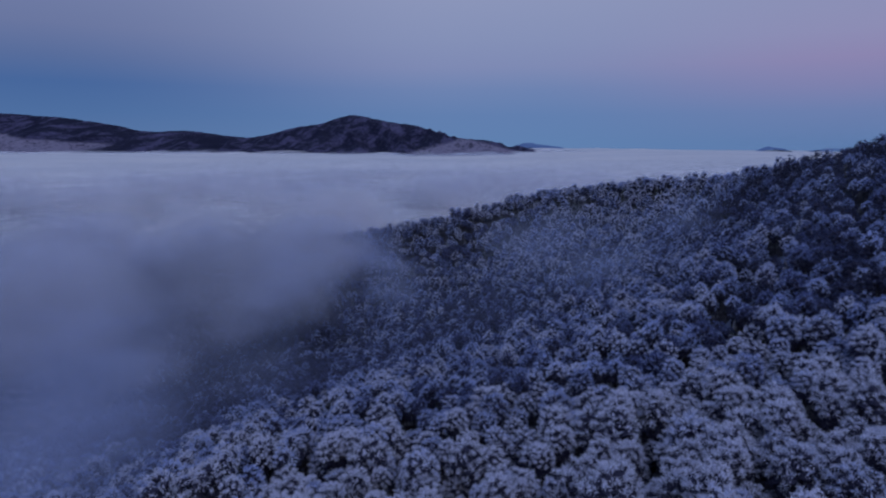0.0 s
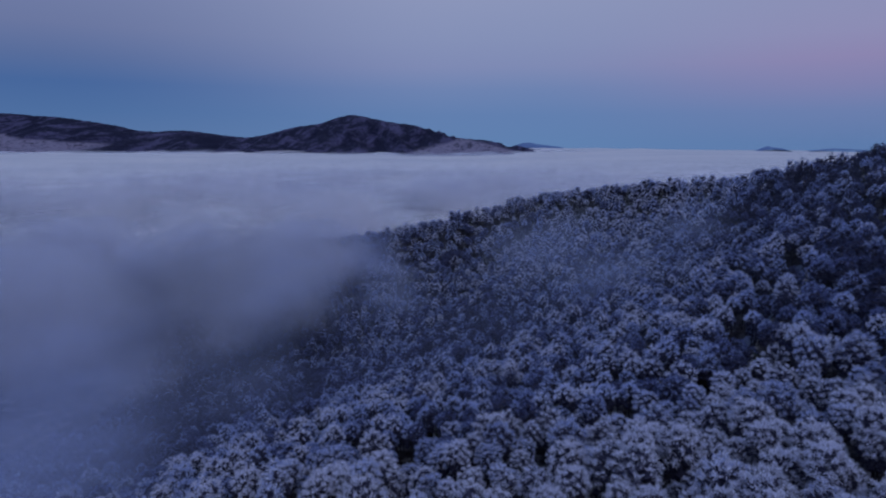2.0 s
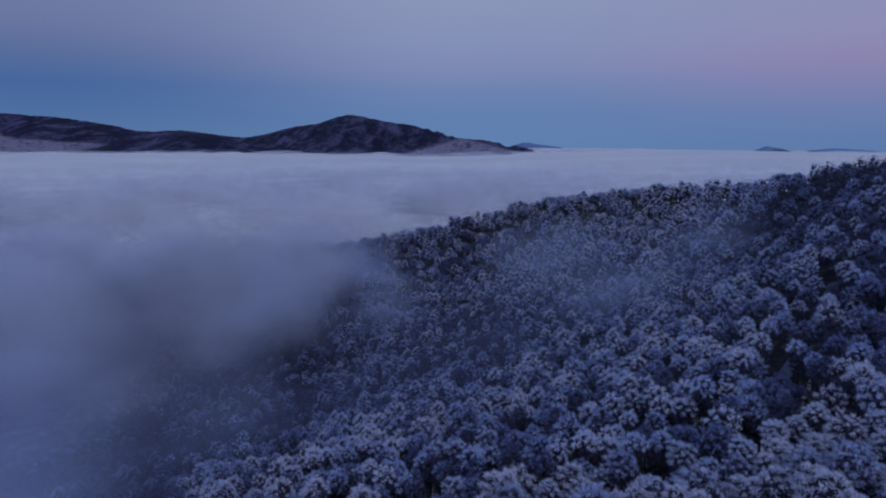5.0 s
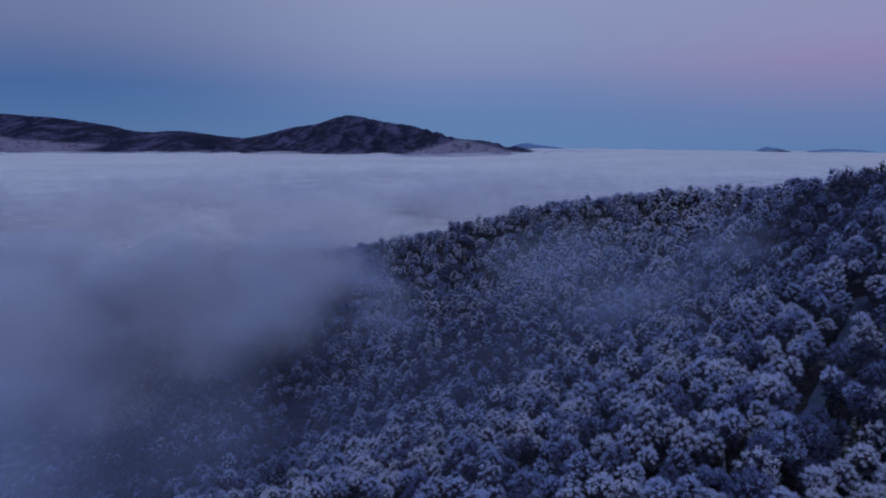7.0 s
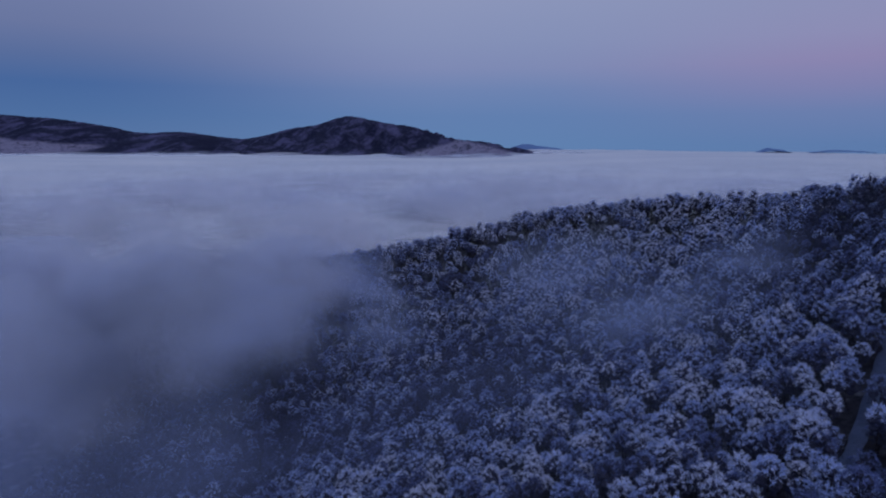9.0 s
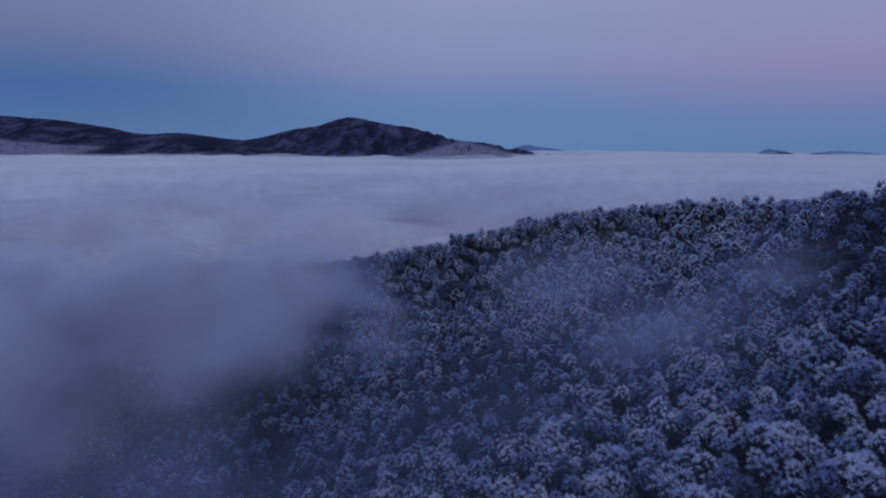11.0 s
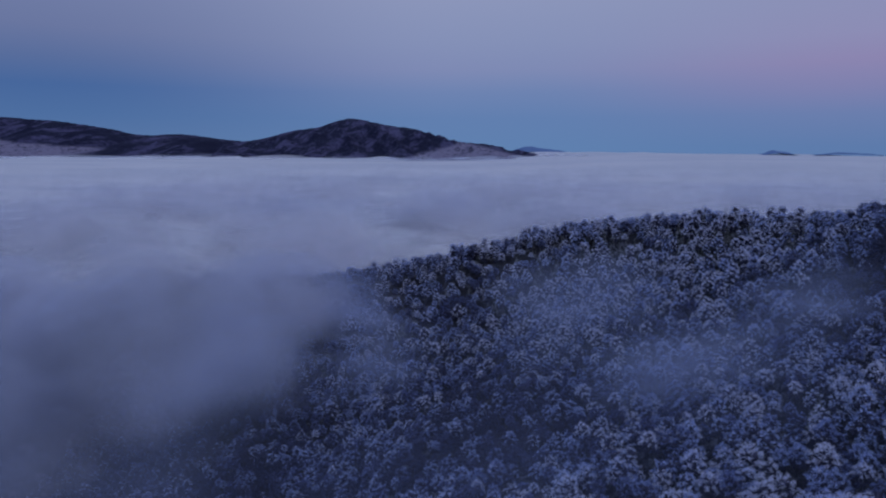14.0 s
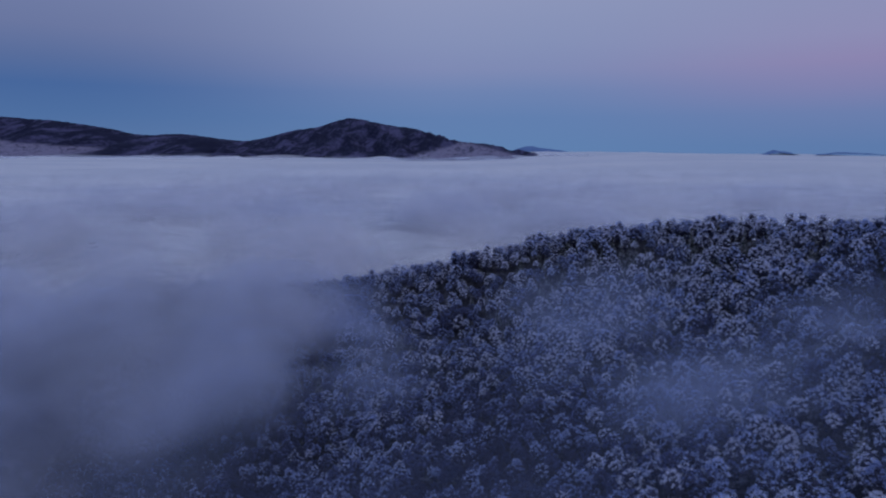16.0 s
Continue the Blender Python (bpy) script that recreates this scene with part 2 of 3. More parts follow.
def mountain(name, knots, depth, y0, label, seed, foot=-60):
    """A forested mountain with spurs and gullies; knots are the places across and heights of its skyline."""
    kx, kh = [a for a, b in knots], [b for a, b in knots]
    xs, vs = np.arange(kx[0], kx[-1] + 1, 14.0), np.linspace(-depth, depth * 0.12, 70)
    fine = np.interp(xs, kx, kh)
    soft = np.convolve(np.pad(fine, 4, "edge"), np.ones(9) / 9, "valid")

    def z(X, Y):
        v = Y - y0
        h = np.interp(X + 0.22 * v + 25 * wavy(X, Y, 500, seed), xs, soft)
        fall = np.where(v < 0, np.clip(-v / depth, 0, 1), np.clip(v / (0.12 * depth), 0, 1) * 0.7)
        spur = 1 - np.abs(wavy(X + 0.3 * v, Y * 0.2, 520, seed)) * 1.2
        spur2 = 1 - np.abs(wavy(X - 0.2 * v, Y * 0.25, 190, seed + 1)) * 1.2
        keep = np.sin(np.pi * np.clip(fall, 0, 1))
        body = (h - foot) * (1 - fall ** 0.85)
        crest_bits = 2.2 * wavy(X, Y, 60, seed + 2)
        return foot + body + keep * (70 * (spur - 0.45) + 26 * (spur2 - 0.45)) * np.clip((h - foot) / 200, 0, 1) + crest_bits

    return tagged(heightfield(name, xs, y0 + vs, z, MOUNTAIN), label, "mountain", kind="structure")


mountain("mountain", [(-1640, -60), (-1520, 44), (-1400, 54), (-1220, 96), (-1050, 134), (-925, 156), (-800, 190), (-645, 226), (-560, 196), (-360, 160), (-230, 146), (-104, 96), (70, 54), (290, 14), (480, -30), (600, -60)],
         1700, 4650, "dark wooded mountain peak with snowy gullies above the fog", 1)
mountain("mountain", [(-4300, 180), (-3900, 250), (-3385, 236), (-2950, 208), (-2740, 186), (-2560, 150), (-2390, 106), (-2180, 92), (-2004, 106), (-1830, 88), (-1660, 62), (-1530, 48), (-1300, 0), (-1100, -60)],
         1500, 4720, "long dark wooded mountain ridge with frosted lower slopes", 2)


def isle(name, x0, half, top, y0, seed):
    xs = np.linspace(x0 - half, x0 + half, 60)
    vs = np.linspace(-60, 60, 9)

    def z(X, Y):
        u = (X - x0) / half
        return -60 + (60 + top) * (1 - u * u) ** 0.6 * (0.72 + 0.28 * np.exp(-((u + 0.25) * 3.4) ** 2)) * (1 - 0.6 * np.abs((Y - y0) / 60)) + 2 * wavy(X, Y, 90, seed)

    return tagged(heightfield(name, xs, y0 + vs, z, ISLE), "distant hilltop painted haze-blue, rising above the fog", "hill", kind="structure")


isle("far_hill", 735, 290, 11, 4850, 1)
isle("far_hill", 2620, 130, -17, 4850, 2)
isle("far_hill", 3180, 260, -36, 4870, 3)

# ---- the sea of fog ----


def fog_top(x, y):
    """The top of the fog: a level sea far off, billows nearer, ending in lobes against the wooded slope."""
    far = sstep(np.hypot(x, y), 300, 1100)
    top = -47 + (1 - far) * (9 * wavy(x, y, 150, 1) + 4.5 * wavy(x, y, 70, 2)) + far * (1.5 * wavy(x, y, 700, 3)) + 3.5 * sstep(np.hypot(x, y), 250, 500) * sstep(np.hypot(x, y), 2600, 900) * wavy(x * 0.5, y, 240, 2)
    top = top + sstep(np.hypot(x, y), 900, 3800) * np.interp(x, (0, 500, 1000, 2000, 3000, 4700), (0, 9, 13, 0, -14, -38))
    top = top + sstep(y, 2300, 3000) * (5 * wavy(x, y, 520, 1) - 15 * np.exp(-(((x - 130) / 300) ** 2)) * sstep(y, 4400, 3900))
    back = y + 14 * wavy(x, y, 90, 2) + 8 * wavy(x, y, 45, 1)
    hollow = sstep(x, -290, -190) * sstep(y, 15, 110) * sstep(back, 318, 222)
    top = top - 78 * hollow
    edge = -64 + 9 * wavy(x, y, 110, 0) + 5 * wavy(x, y, 45, 3) + 24 * sstep(y, 290, 335) + 0.4 * np.clip(y - 340, 0, 90)
    into = sstep(x, edge - 80, edge + 40)
    into = into * (1 - sstep(y, 372, 440))
    floor = np.minimum(canopy(x, y) - 38, top - 6)
    return top + (floor - top) * into


tagged(heightfield("fog_sea", spaced(-4700, 4700, -420, 120, 7), spaced(-1500, 4940, -40, 520, 7), lambda x, y: fog_top(x, y) - 17 * (1 - sstep(np.hypot(x, y), 1700, 2600)) - 110 * sstep(x, -460, -320) * sstep(y, 500, 400), fog_material("fog_body")),
       "level sea of pale lavender fog filling the valley", "fog", kind="structure")

SHEETS = 11
for n in range(SHEETS):
    lift = -11 + 2.1 * n

    def thin(k, n=n):
        px, py, pz = k.xyz(k.add("ShaderNodeNewGeometry").outputs["Position"])
        r = k.math("SQRT", k.math("ADD", k.math("MULTIPLY", px, px), k.math("MULTIPLY", py, py)))
        lump = k.span(k.noise(0.0105, 2.5, 0.5, shift=(0.2 * n, 1.7, 0), distort=0.3), 0.39, 0.60, 0.14, 1.0)
        lump = k.math("MULTIPLY", lump, k.span(k.noise(0.034, 3, 0.55, shift=(0, 0.3 * n, 0), distort=0.8), 0.32, 0.62, 0.45, 1.0))
        sunk = k.math("ADD", pz, k.math("MULTIPLY", k.math("SUBTRACT", k.noise(0.016, 3, 0.55), 0.5), 90.0))
        lump = k.math("MULTIPLY", lump, k.span(sunk, -106, -66, 0.03, 1.0))
        return k.math("MULTIPLY", k.math("MULTIPLY", k.span(r, 1900, 300), lump), 0.39 - 0.026 * n)

    tagged(heightfield("fog_billow", spaced(-1950, 1600, -260, 60, 9), spaced(-30, 1950, 40, 460, 9),
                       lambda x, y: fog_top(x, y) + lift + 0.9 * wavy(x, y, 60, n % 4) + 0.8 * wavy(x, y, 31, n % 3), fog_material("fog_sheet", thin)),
           "soft billowing upper layer of the fog bank", "fog", group="fog layers", kind="stuff")

for n in range(4):

    def veil(k, n=n):
        px, py, pz = k.xyz(k.add("ShaderNodeNewGeometry").outputs["Position"])
        near = k.span(px, -45, -95, 0.0, 0.08)
        for x0, y0, rx, ry, a in ((-112, 140, 44, 55, 0.5), (-70, 150, 40, 50, 0.4), (-72, 96, 32, 36, 0.8), (-60, 268, 26, 50, 0.5), (-95, 222, 52, 46, 0.12), (-58, 225, 28, 40, 0.35)):
            u = k.math("DIVIDE", k.math("SUBTRACT", px, x0), rx)
            v = k.math("DIVIDE", k.math("SUBTRACT", py, y0), ry)
            q = k.math("ADD", k.math("MULTIPLY", u, u), k.math("MULTIPLY", v, v))
            near = k.math("ADD", near, k.math("MULTIPLY", k.span(q, 1.0, 0.1), a))
        lump = k.span(k.noise(0.018, 3, 0.5, shift=(0, 5 * n, 0)), 0.32, 0.66, 0.25, 1.0)
        return k.math("MULTIPLY", k.math("MULTIPLY", near, lump), 0.27)

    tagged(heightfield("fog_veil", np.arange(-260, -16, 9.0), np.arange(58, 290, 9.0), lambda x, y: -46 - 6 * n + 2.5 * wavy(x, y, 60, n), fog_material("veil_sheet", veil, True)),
           "thin dim fog in the hollow", "fog", group="fog layers", kind="stuff")


def dome(x0, y0, z0, rx, ry, rz, seed):
    """A rounded billow of fog: the upper part of an uneven ball."""
    nu, nv = 40, 14
    u, v = np.meshgrid(np.arange(nu) * 2 * np.pi / nu, np.linspace(0.02, 1.75, nv))
    d = np.stack([np.sin(v) * np.cos(u), np.sin(v) * np.sin(u), np.cos(v)], -1)
    r = 1 + 0.09 * wavy(d[..., 0] * 60 + 20 * seed, d[..., 1] * 60 + 40 * d[..., 2], 50, seed % 4) + 0.05 * wavy(d[..., 0] * 60, d[..., 1] * 60 - 50 * d[..., 2], 24, (seed + 1) % 4)
    co = d * r[..., None] * np.array((rx, ry, rz)) + np.array((x0, y0, z0))
    i = np.arange(nv - 1)[:, None] * nu
    j = np.arange(nu)
    faces = np.stack([i + j, i + (j + 1) % nu, i + nu + (j + 1) % nu, i + nu + j], -1).reshape(-1, 4)
    return co.reshape(-1, 3), faces


def lobe_alpha(k):
    px, py, pz = k.xyz(k.add("ShaderNodeNewGeometry").outputs["Position"])
    lump = k.span(k.noise(0.026, 3, 0.55, distort=0.6), 0.32, 0.64, 0.2, 1.0)
    sunk = k.math("ADD", pz, k.math("MULTIPLY", k.math("SUBTRACT", k.noise(0.02, 3, 0.55), 0.5), 80.0))
    return k.math("MULTIPLY", k.math("MULTIPLY", lump, k.span(sunk, -98, -54, 0.0, 1.0)), 0.20)


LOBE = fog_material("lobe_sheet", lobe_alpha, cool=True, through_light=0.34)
for x0, y0, z0, rx, ry, rz in ((-108, 292, -78, 56, 36, 36), (-162, 236, -76, 48, 40, 36), (-190, 300, -76, 60, 44, 38), (-80, 350, -72, 44, 30, 28)):
    for n in range(8):
        f = 1.08 - 0.075 * n
        tagged(mesh_object("fog_lobe", *dome(x0, y0, z0, rx * f, ry * f, rz * f, n), LOBE, True), "rounded soft billow at the edge of the fog bank", "fog", group="fog layers", kind="stuff")

for n in range(2):

    def foot_mist(k, n=n):
        return k.math("MULTIPLY", k.span(k.noise(0.0022, 4, 0.55, shift=(0, 500 * n, 0)), 0.36, 0.62), 0.55 - 0.2 * n)

    tagged(heightfield("fog_margin", np.arange(-3600, 801, 45.0), np.arange(2700, 4701, 60.0), lambda x, y: -46 + 5.0 * n + 9 * wavy(x, y, 420, n) - 10 * sstep(y, 3200, 2700), fog_material("margin_sheet", foot_mist)),
           "ragged fog against the foot of the mountains", "fog", group="fog layers", kind="stuff")

# ---- thin mist that drifts over the treetops ----
WISPS = [(66, 213, 24, 22, 1.15), (68, 190, 16, 12, 0.45), (50, 270, 24, 20, 0.65), (36, 294, 26, 14, 0.55), (16, 300, 26, 18, 0.65), (-20, 305, 24, 22, 0.75), (-40, 316, 22, 24, 0.8),
         (-60, 345, 30, 30, 0.5), (-30, 356, 24, 22, 0.35), (6, 170, 16, 14, 0.45), (-31, 194, 20, 30, 0.3), (78, 226, 14, 14, 0.3)]
for n in range(7):

    def misty(k, n=n):
        px, py, pz = k.xyz(k.add("ShaderNodeNewGeometry").outputs["Position"])
        total = 0.0
        for x0, y0, rx, ry, a in WISPS:
            u = k.math("DIVIDE", k.math("SUBTRACT", px, x0), rx)
            v = k.math("DIVIDE", k.math("SUBTRACT", py, y0), ry)
            q = k.math("ADD", k.math("MULTIPLY", u, u), k.math("MULTIPLY", v, v))
            total = k.math("ADD", total, k.math("MULTIPLY", k.span(q, 2.4, -0.6), a * 1.15))
        ragged = k.span(k.noise(0.030, 4, 0.55, shift=(4 * n, 4, 0), distort=0.5), 0.38, 0.70)
        # a faint even blue haze added over the middle slope
        even = k.math("MULTIPLY", k.span(py, 285, 230), k.math("MULTIPLY", k.span(py, 95, 190, 0.0, 0.10), k.span(px, 85, 15, 0.2, 1.0)))
        return k.math("MULTIPLY", k.math("ADD", k.math("MULTIPLY", total, ragged), even), 0.19 - 0.014 * n, clamp=True)

    tagged(heightfield("mist", np.arange(-100, 165, 8.0), np.arange(112, 378, 8.0),
                       lambda x, y: canopy(x, y) - 2.5 + 2.7 * n + 1.3 * wavy(x, y, 40, n % 4), fog_material("mist_sheet", misty, True)),
           "thin drifting mist over the treetops", "mist", group="mist layers", kind="stuff")

# ---- trees ----


def tube(a, b, ra, rb, sides=6):
    """A tapered limb from a to b: places and faces."""
    a, b = np.array(a, float), np.array(b, float)
    d = (b - a) / np.linalg.norm(b - a)
    u = np.cross(d, (0.3, 0.9, 0.1))
    u /= np.linalg.norm(u)
    v = np.cross(d, u)
    ang = np.arange(sides) * 2 * np.pi / sides
    ring = np.cos(ang)[:, None] * u + np.sin(ang)[:, None] * v
    co = np.vstack([a + ra * ring, b + rb * ring])
    i = np.arange(sides)
    j = (i + 1) % sides
    return co, np.stack([i, j, j + sides, i + sides], 1)


def joined(pieces):
    cos, fcs, at = [], [], 0
    for co, f in pieces:
        cos.append(co)
        fcs.append(f + at)
        at += len(co)
    return np.vstack(cos), np.vstack(fcs)


def twigs(rng, lobes, each, length, width, axis, spread):
    """Rime-thick twigs in rounded sprays round the lobes (rows of x, y, z, radius): slender triangles that point outwards and up; the more spread,
    the more they lie along the spray's rounded outside."""
    L = np.repeat(lobes, each, 0)
    n = len(L)
    out = L[:, :3] - np.array(axis)
    out /= np.linalg.norm(out, axis=1)[:, None]
    ray = rng.normal(size=(n, 3)) + 0.75 * out + np.array((0, 0, 0.35))
    ray /= np.linalg.norm(ray, axis=1)[:, None]
    root = L[:, :3] + ray * L[:, 3:4] * rng.uniform(0.25, 0.75, (n, 1))
    way = ray * (1 - 0.6 * spread) + (0.5 + 0.25 * spread) * rng.normal(size=(n, 3))
    way /= np.linalg.norm(way, axis=1)[:, None]
    tip = root + way * length * rng.uniform(0.6, 1.3, (n, 1))
    side = np.cross(way, ray * spread * 1.6 + (1 - spread) * rng.normal(size=(n, 3)) + 0.12 * rng.normal(size=(n, 3)))
    side /= np.linalg.norm(side, axis=1)[:, None]
    side *= width * rng.uniform(0.6, 1.4, (n, 1))
    co = np.stack([root - side * 0.5, root + side * 0.5, tip + side * 0.22], 1).reshape(-1, 3)
    return co, np.arange(3 * n).reshape(-1, 3)


KNOB = np.array(((1, 0, 0), (-1, 0, 0), (0, 1, 0), (0, -1, 0), (0, 0, 1), (0, 0, -1)))
KNOB_FACES = np.array(((0, 2, 4), (2, 1, 4), (1, 3, 4), (3, 0, 4), (2, 0, 5), (1, 2, 5), (3, 1, 5), (0, 3, 5)))


def clumps(rng, lobes):
    """The tangle of bare twigs at the heart of each lobe, as an uneven small clump; its dark colour also stands for the
    shade there.
    """
    n = len(lobes)
    r = lobes[:, 3][:, None, None] * rng.uniform(0.7, 1.3, (n, 6, 1))
    co = lobes[:, None, :3] + KNOB[None] * r
    return co.reshape(-1, 3), (KNOB_FACES[None] + 6 * np.arange(n)[:, None, None]).reshape(-1, 3)


def crown_lobes(rng, count, rx, rz, zc, size):
    """Lobes spread over the upper part of a broad, uneven crown."""
    i = np.arange(count) + 0.5
    up = 1 - 1.8 * i / count
    ang = i * 2.39996 + rng.uniform(0, 6)
    flat = np.clip(1 - up * up, 0, 1) ** 0.62
    wob = rng.uniform(0.76, 1.14, count)
    return np.stack([rx * flat * np.cos(ang) * wob, rx * flat * np.sin(ang) * wob, zc + rz * up * wob, size * rng.uniform(0.75, 1.25, count)], 1)


def broadleaf(name, seed, rx, height, label):
    """A bare broadleaved tree in rime: trunk, forking limbs and a crown of frosted twigs."""
    rng = np.random.RandomState(seed)
    thing = tagged(new(name), label, "tree", "frosted forest trees")
    fork = height * rng.uniform(0.42, 0.5)
    lean = rng.uniform(-0.3, 0.3, 2)
    co, f = joined([tube((0, 0, -1.0), (lean[0] * 0.5, lean[1] * 0.5, fork * 0.55), 0.24, 0.18), tube((lean[0] * 0.5, lean[1] * 0.5, fork * 0.55), (lean[0], lean[1], fork), 0.18, 0.14),
                    tube((lean[0], lean[1], fork), (lean[0] * 1.5, lean[1] * 1.5, height * 0.86), 0.14, 0.03)])
    mesh_object("trunk", co, f, BARK, True, thing)
    zc = height - rx * 1.35
    lobes = crown_lobes(rng, 50, rx * 0.82, rx * 1.08, zc, rx * 0.23)
    for i in range(5):
        ang = i * 1.2566 + rng.uniform(-0.3, 0.3)
        mid = np.array((np.cos(ang) * rx * 0.4, np.sin(ang) * rx * 0.4, zc - rx * 0.25 + rng.uniform(-0.4, 0.4)))
        pieces = [tube((lean[0], lean[1], fork - 0.4 + 0.2 * i), mid, 0.10, 0.06, 5)]
        near = np.argsort(np.linalg.norm(lobes[:, :3] - mid, axis=1))[:4]
        pieces += [tube(mid, lobes[q, :3], 0.06, 0.02, 4) for q in near]
        mesh_object("limb", *joined(pieces), BARK, True, thing)
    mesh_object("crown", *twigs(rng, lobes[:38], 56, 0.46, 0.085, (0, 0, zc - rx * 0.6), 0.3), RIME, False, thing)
    # lower sprays take the dark colour: the crown's shaded part painted in
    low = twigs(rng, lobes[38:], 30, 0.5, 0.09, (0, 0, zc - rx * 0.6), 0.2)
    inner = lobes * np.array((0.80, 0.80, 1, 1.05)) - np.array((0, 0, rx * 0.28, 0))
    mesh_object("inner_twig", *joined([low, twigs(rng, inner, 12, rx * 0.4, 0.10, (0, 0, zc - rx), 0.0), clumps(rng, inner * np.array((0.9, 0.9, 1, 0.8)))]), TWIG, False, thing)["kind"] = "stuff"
    return thing


def spruce(name, seed, height, label):
    """A conifer with drooping, frosted boughs in tiers."""
    rng = np.random.RandomState(seed)
    thing = tagged(new(name), label, "tree", "conifers among the broadleaved trees")
    mesh_object("trunk", *tube((0, 0, -1), (0, 0, height), 0.22, 0.03), BARK, True, thing)
    pieces = []
    for tier in range(13):
        z = height * (0.2 + 0.78 * tier / 12)
        r = (height - z) * 0.30 + 0.25
        for i in range(9):
            ang = i * 0.698 + tier * 0.4 + rng.uniform(-0.2, 0.2)
            d = np.array((np.cos(ang), np.sin(ang), 0))
            s = np.array((-d[1], d[0], 0))
            rr = r * rng.uniform(0.75, 1.15)
            for j in range(4):
                p = d * rr * (0.15 + 0.22 * j) + np.array((0, 0, z - 0.3 * rr * (0.15 + 0.22 * j)))
                tip = p + d * rr * 0.32 + np.array((0, 0, -0.16 * rr)) + s * rng.uniform(-0.25, 0.25) * rr
                wd = 0.17 * rr * rng.uniform(0.7, 1.3)
                pieces.append((np.array([p - s * wd, p + s * wd + np.array((0, 0, rng.uniform(-0.15, 0.15))), tip]), np.array([[0, 1, 2]])))
    mesh_object("needles", *joined(pieces), NEEDLE, False, thing)
    return thing


LABELS = ["bare broadleaved tree thickly covered in white rime", "round-crowned forest tree with frosted twigs", "tall leafless tree with pale frosted crown",
          "small leafless tree white with hoarfrost", "broad leafless tree with frosted spreading limbs", "leafless tree with open rime-coated crown"]
SIZES = [(3.0, 12.8), (2.6, 12.2), (2.3, 13.6), (1.9, 11.4), (3.3, 13.2), (2.7, 12.0)]
LABEL_SPRUCE = "dark conifer with lightly frosted drooping boughs"


def near_stretch(x, y):
    """The part of the slope that the flight passes nearest."""
    return (y < 110) & (y > 55) & (x > -26) & (x < 0.79 * y + 2)


# places of the trees: a jittered lattice over the hollow and the spur
rng = np.random.RandomState(11)
PX, PY = [], []
for step, sparse in ((4.4, True), (3.65, False)):
    gx, gy = np.meshgrid(np.arange(-250, 262, step), np.arange(-30, 420, step * 0.866))
    gx = gx + (np.arange(gx.shape[0]) % 2)[:, None] * step / 2
    gx, gy = (gx + rng.uniform(-0.34, 0.34, gx.shape) * step).ravel(), (gy + rng.uniform(-0.34, 0.34, gy.shape) * step).ravel()
    here = (stature(gx, gy) > 0.91) == sparse
    PX.append(gx[here])
    PY.append(gy[here])
PX, PY = np.concatenate(PX), np.concatenate(PY)
keep = (canopy(PX, PY) > -124) & (PX > -150) & (PX < 215) & (PY < crest(np.minimum(PX, 230)) + 40) & ((rng.uniform(size=PX.shape) > 0.03) | near_stretch(PX, PY))
keep &= ((PX < 0.85 * PY + 16) & (PX > -0.9 * PY - 12) & (PY > 40)) | (rng.uniform(size=PX.shape) > 0.6)
keep &= np.abs(PX - track_x(PY)) > np.where((PY > 126) & (PY < 176), 2.6, 0.0)
PX, PY = PX[keep], PY[keep]
PZ = ground_z(PX, PY) - rng.uniform(0, 1, len(PX)) * (2.2 - 1.2 * sstep(PY, 200, 300))
NEAR = near_stretch(PX, PY)
SCALE = rng.uniform(0.78, 1.2, len(PX)) * (1 + 0.08 * wavy(PX, PY, 30, 2)) * 0.885 * stature(PX, PY)
SPIN = rng.uniform(0, 360, len(PX))
KIND = rng.randint(0, 6, len(PX))
dark = (np.exp(-(((PY - crest(PX) + 28) / 20) ** 2)) * np.exp(-(((PX - 60) / 60) ** 2)) * 0.30 + 0.012) > rng.uniform(size=len(PX))

dark[np.argmin((PX - 20.5) ** 2 + (PY - 80) ** 2)] = True

protos = {}
for i in np.nonzero(NEAR)[0]:
    key = 6 if dark[i] else KIND[i]
    m = pose(PX[i], PY[i], PZ[i], 0, 0, SPIN[i]) @ Matrix.Scale(SCALE[i], 4)
    if key in protos:
        copy_thing(protos[key], m)
    else:
        protos[key] = spruce("conifer", 5, 12.5, LABEL_SPRUCE) if key == 6 else broadleaf("frosted_tree", 20 + key, *SIZES[key], LABELS[key])
        protos[key].matrix_basis = m


def far_model(seed, rx, height, lobe_count, each, length, width, frosted):
    """A tree of the wider forest: crown of rimed sprays, its stem and its bare twigs, dark inside and low in the crown
    to paint its shade.
    """
    rng = np.random.RandomState(seed)
    zc = height - rx * 1.35
    lobes = crown_lobes(rng, lobe_count, rx * 0.82, rx * 1.08, zc, rx * 1.5 / lobe_count ** 0.5)
    rimed = round(lobe_count * frosted)
    spray = twigs(rng, lobes[:rimed], each, length, width, (0, 0, zc - rx * 0.6), 0.3)
    # low sprays stay dark here too, as shade put into the colour
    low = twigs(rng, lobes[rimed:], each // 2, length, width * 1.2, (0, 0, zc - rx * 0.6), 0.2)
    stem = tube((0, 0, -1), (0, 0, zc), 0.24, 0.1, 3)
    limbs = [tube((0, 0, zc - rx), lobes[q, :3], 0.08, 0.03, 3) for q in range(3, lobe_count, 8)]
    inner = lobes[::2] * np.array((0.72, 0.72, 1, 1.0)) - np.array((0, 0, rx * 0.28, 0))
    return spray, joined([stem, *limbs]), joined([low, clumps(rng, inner)])


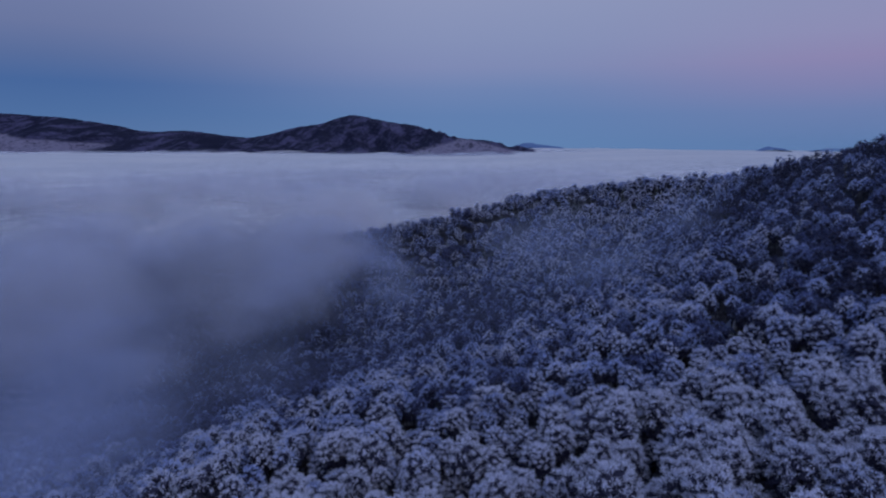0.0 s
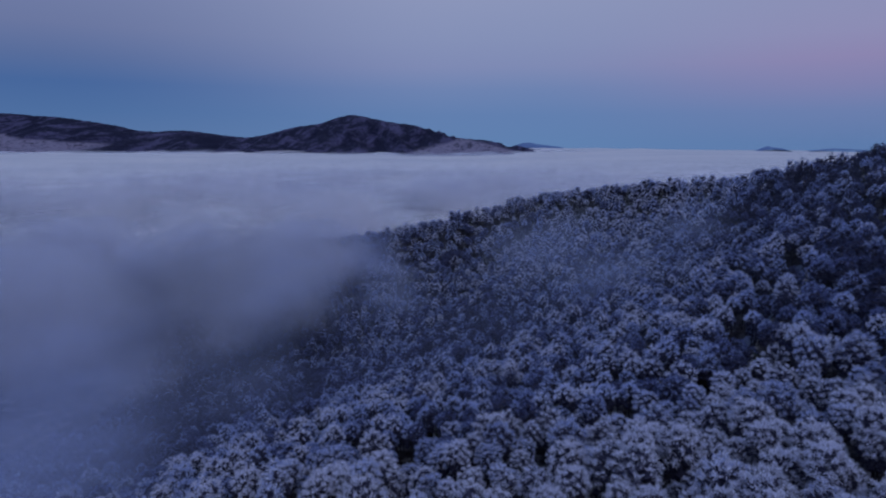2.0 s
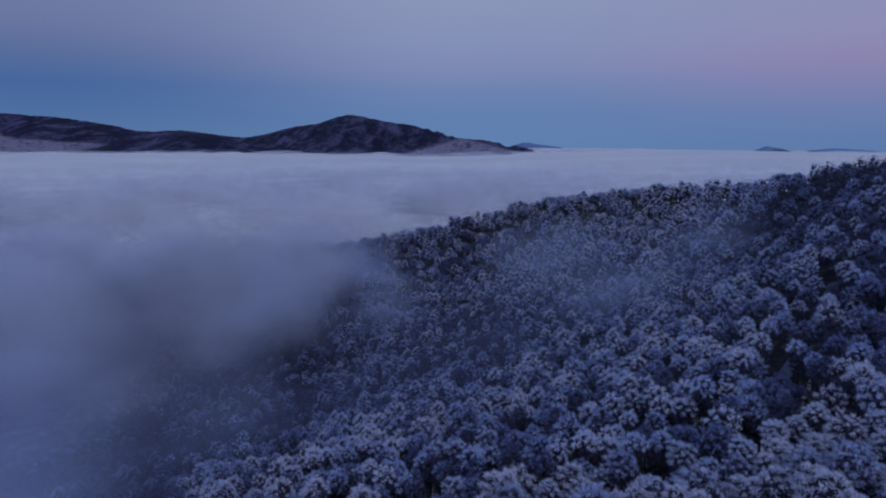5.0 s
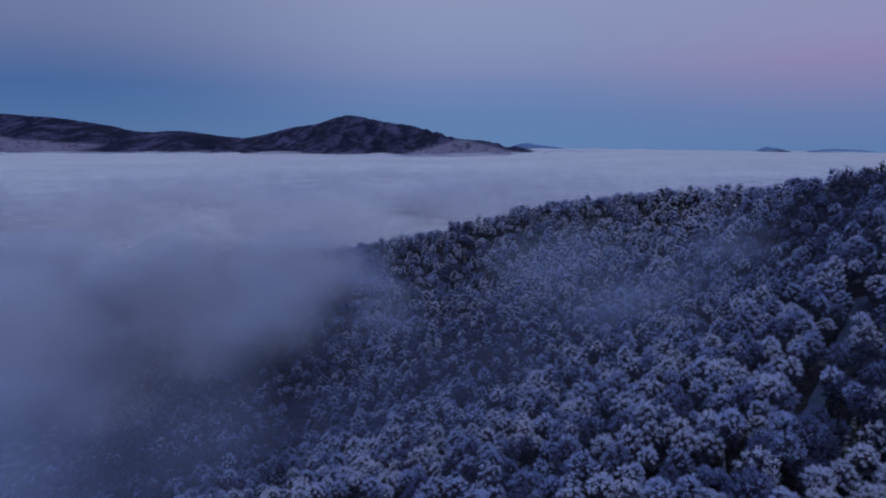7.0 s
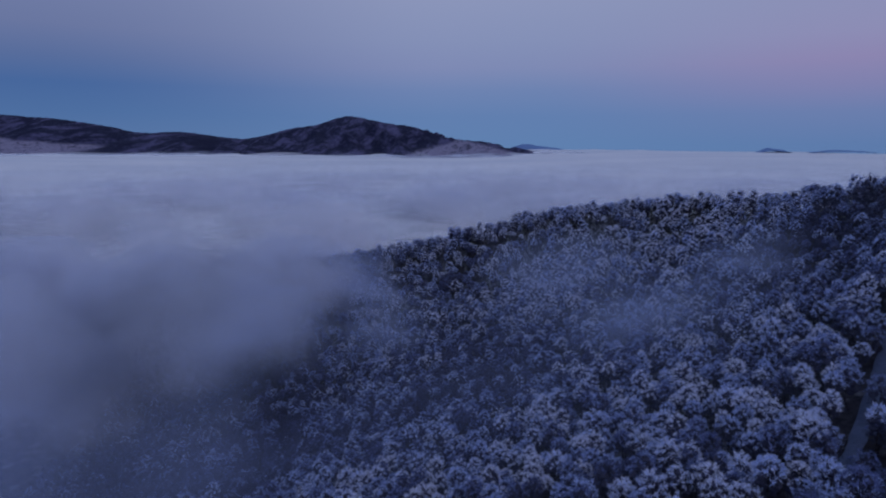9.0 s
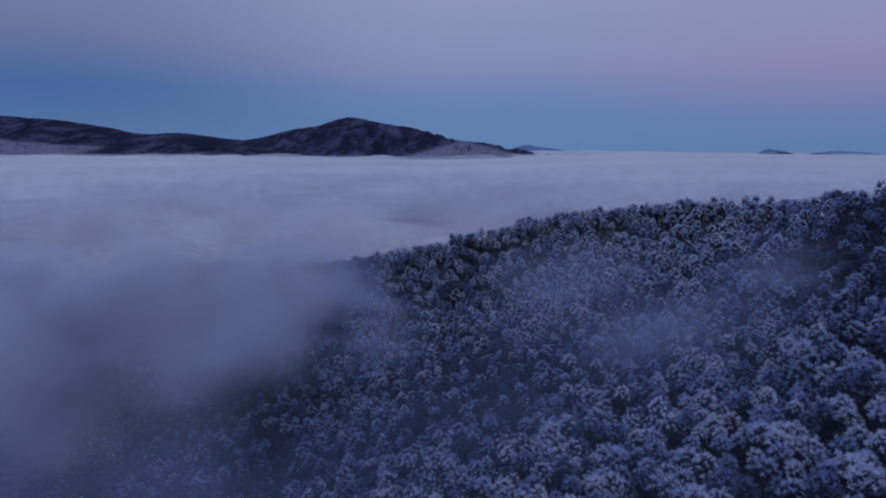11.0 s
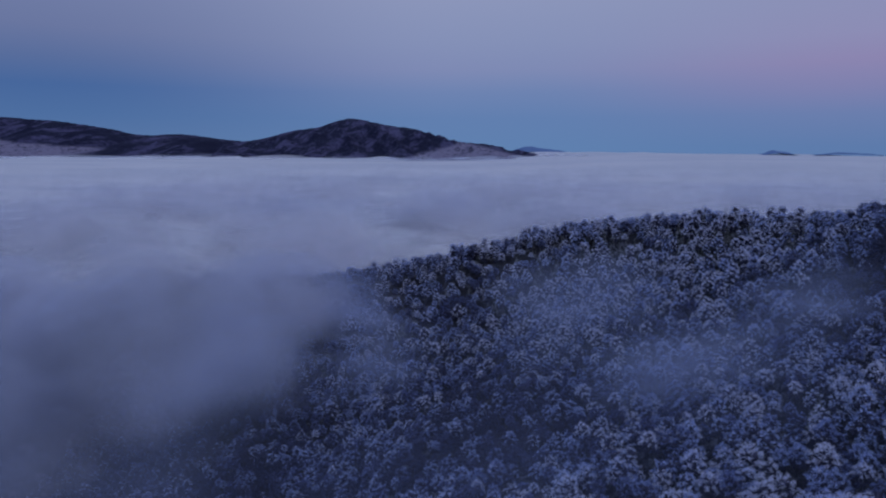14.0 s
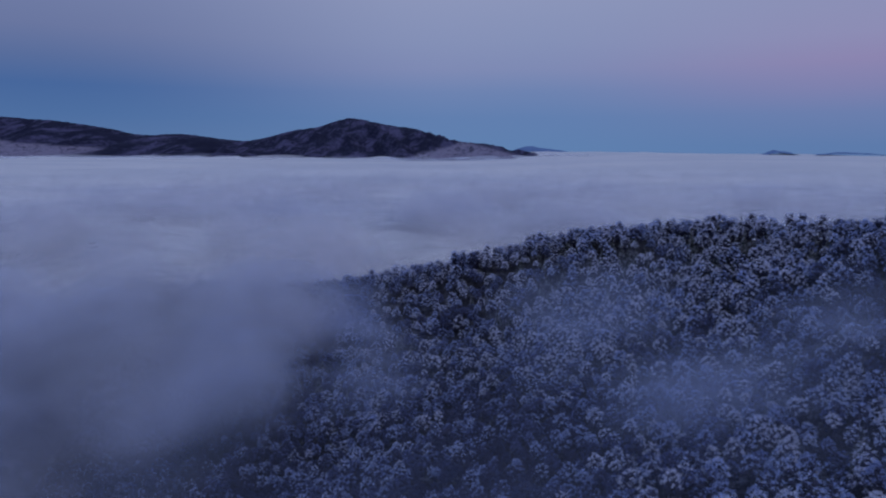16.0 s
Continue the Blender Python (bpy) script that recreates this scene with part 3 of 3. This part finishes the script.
def far_spruce(seed):
    rng = np.random.RandomState(seed)
    n = 150
    z = 12.5 * (0.2 + 0.8 * rng.uniform(size=n) ** 1.3)
    r = (12.7 - z) * 0.30
    ang = rng.uniform(0, 6.283, n)
    d = np.stack([np.cos(ang), np.sin(ang), 0 * ang], 1)
    s = np.stack([-d[:, 1], d[:, 0], 0 * ang], 1)
    p = d * (r * 0.25)[:, None] + np.stack([0 * z, 0 * z, z], 1)
    tip = d * r[:, None] + np.stack([0 * z, 0 * z, z - 0.4 * r], 1)
    wd = (0.3 * r + 0.05)[:, None]
    co = np.stack([p - s * wd, p + s * wd, tip], 1).reshape(-1, 3)
    return (co, np.arange(3 * n).reshape(-1, 3)), tube((0, 0, -1), (0, 0, 12), 0.2, 0.05, 4)


def scattered(model, where):
    """One model set down at many places, as one set of places and faces."""
    co, f = model
    a = np.radians(SPIN[where])[:, None]
    s = SCALE[where][:, None]
    x = s * (co[:, 0] * np.cos(a) - co[:, 1] * np.sin(a)) + PX[where][:, None]
    y = s * (co[:, 0] * np.sin(a) + co[:, 1] * np.cos(a)) + PY[where][:, None]
    z = s * co[:, 2] + PZ[where][:, None]
    allco = np.stack([x, y, z], -1).reshape(-1, 3)
    return allco, (f[None] + (np.arange(len(where)) * len(co))[:, None, None]).reshape(-1, f.shape[1])


forest = tagged(new("forest"), "frosted leafless forest covering the hollow and the spur", "forest", kind="stuff")
crowns, stems, bare, tones = [], [], [], []
seen = (PX < 0.80 * PY + 8) & (PX > np.maximum(-0.8 * PY - 5, -85)) & (PY > 42) & (PY < crest(np.minimum(PX, 230)) + 22)
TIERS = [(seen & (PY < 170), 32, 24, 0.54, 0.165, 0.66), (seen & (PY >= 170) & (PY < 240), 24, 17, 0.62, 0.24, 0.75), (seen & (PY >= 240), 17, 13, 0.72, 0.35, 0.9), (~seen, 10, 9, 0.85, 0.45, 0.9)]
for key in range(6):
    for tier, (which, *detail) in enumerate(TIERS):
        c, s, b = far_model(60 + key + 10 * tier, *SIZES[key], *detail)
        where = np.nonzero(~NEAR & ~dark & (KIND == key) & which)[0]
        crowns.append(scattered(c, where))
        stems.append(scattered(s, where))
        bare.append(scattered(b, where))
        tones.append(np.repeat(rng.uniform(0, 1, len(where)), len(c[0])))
c, s = far_spruce(70)
where = np.nonzero(~NEAR & dark)[0]
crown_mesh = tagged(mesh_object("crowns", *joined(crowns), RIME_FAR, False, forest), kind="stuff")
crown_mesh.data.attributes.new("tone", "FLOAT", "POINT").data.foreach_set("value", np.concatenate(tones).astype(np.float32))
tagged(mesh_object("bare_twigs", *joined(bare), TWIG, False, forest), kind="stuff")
tagged(mesh_object("trunks", *joined(stems + [scattered(s, where)]), BARK, True, forest), kind="stuff")
tagged(mesh_object("conifer_boughs", *scattered(c, where), NEEDLE, False, forest), kind="stuff")
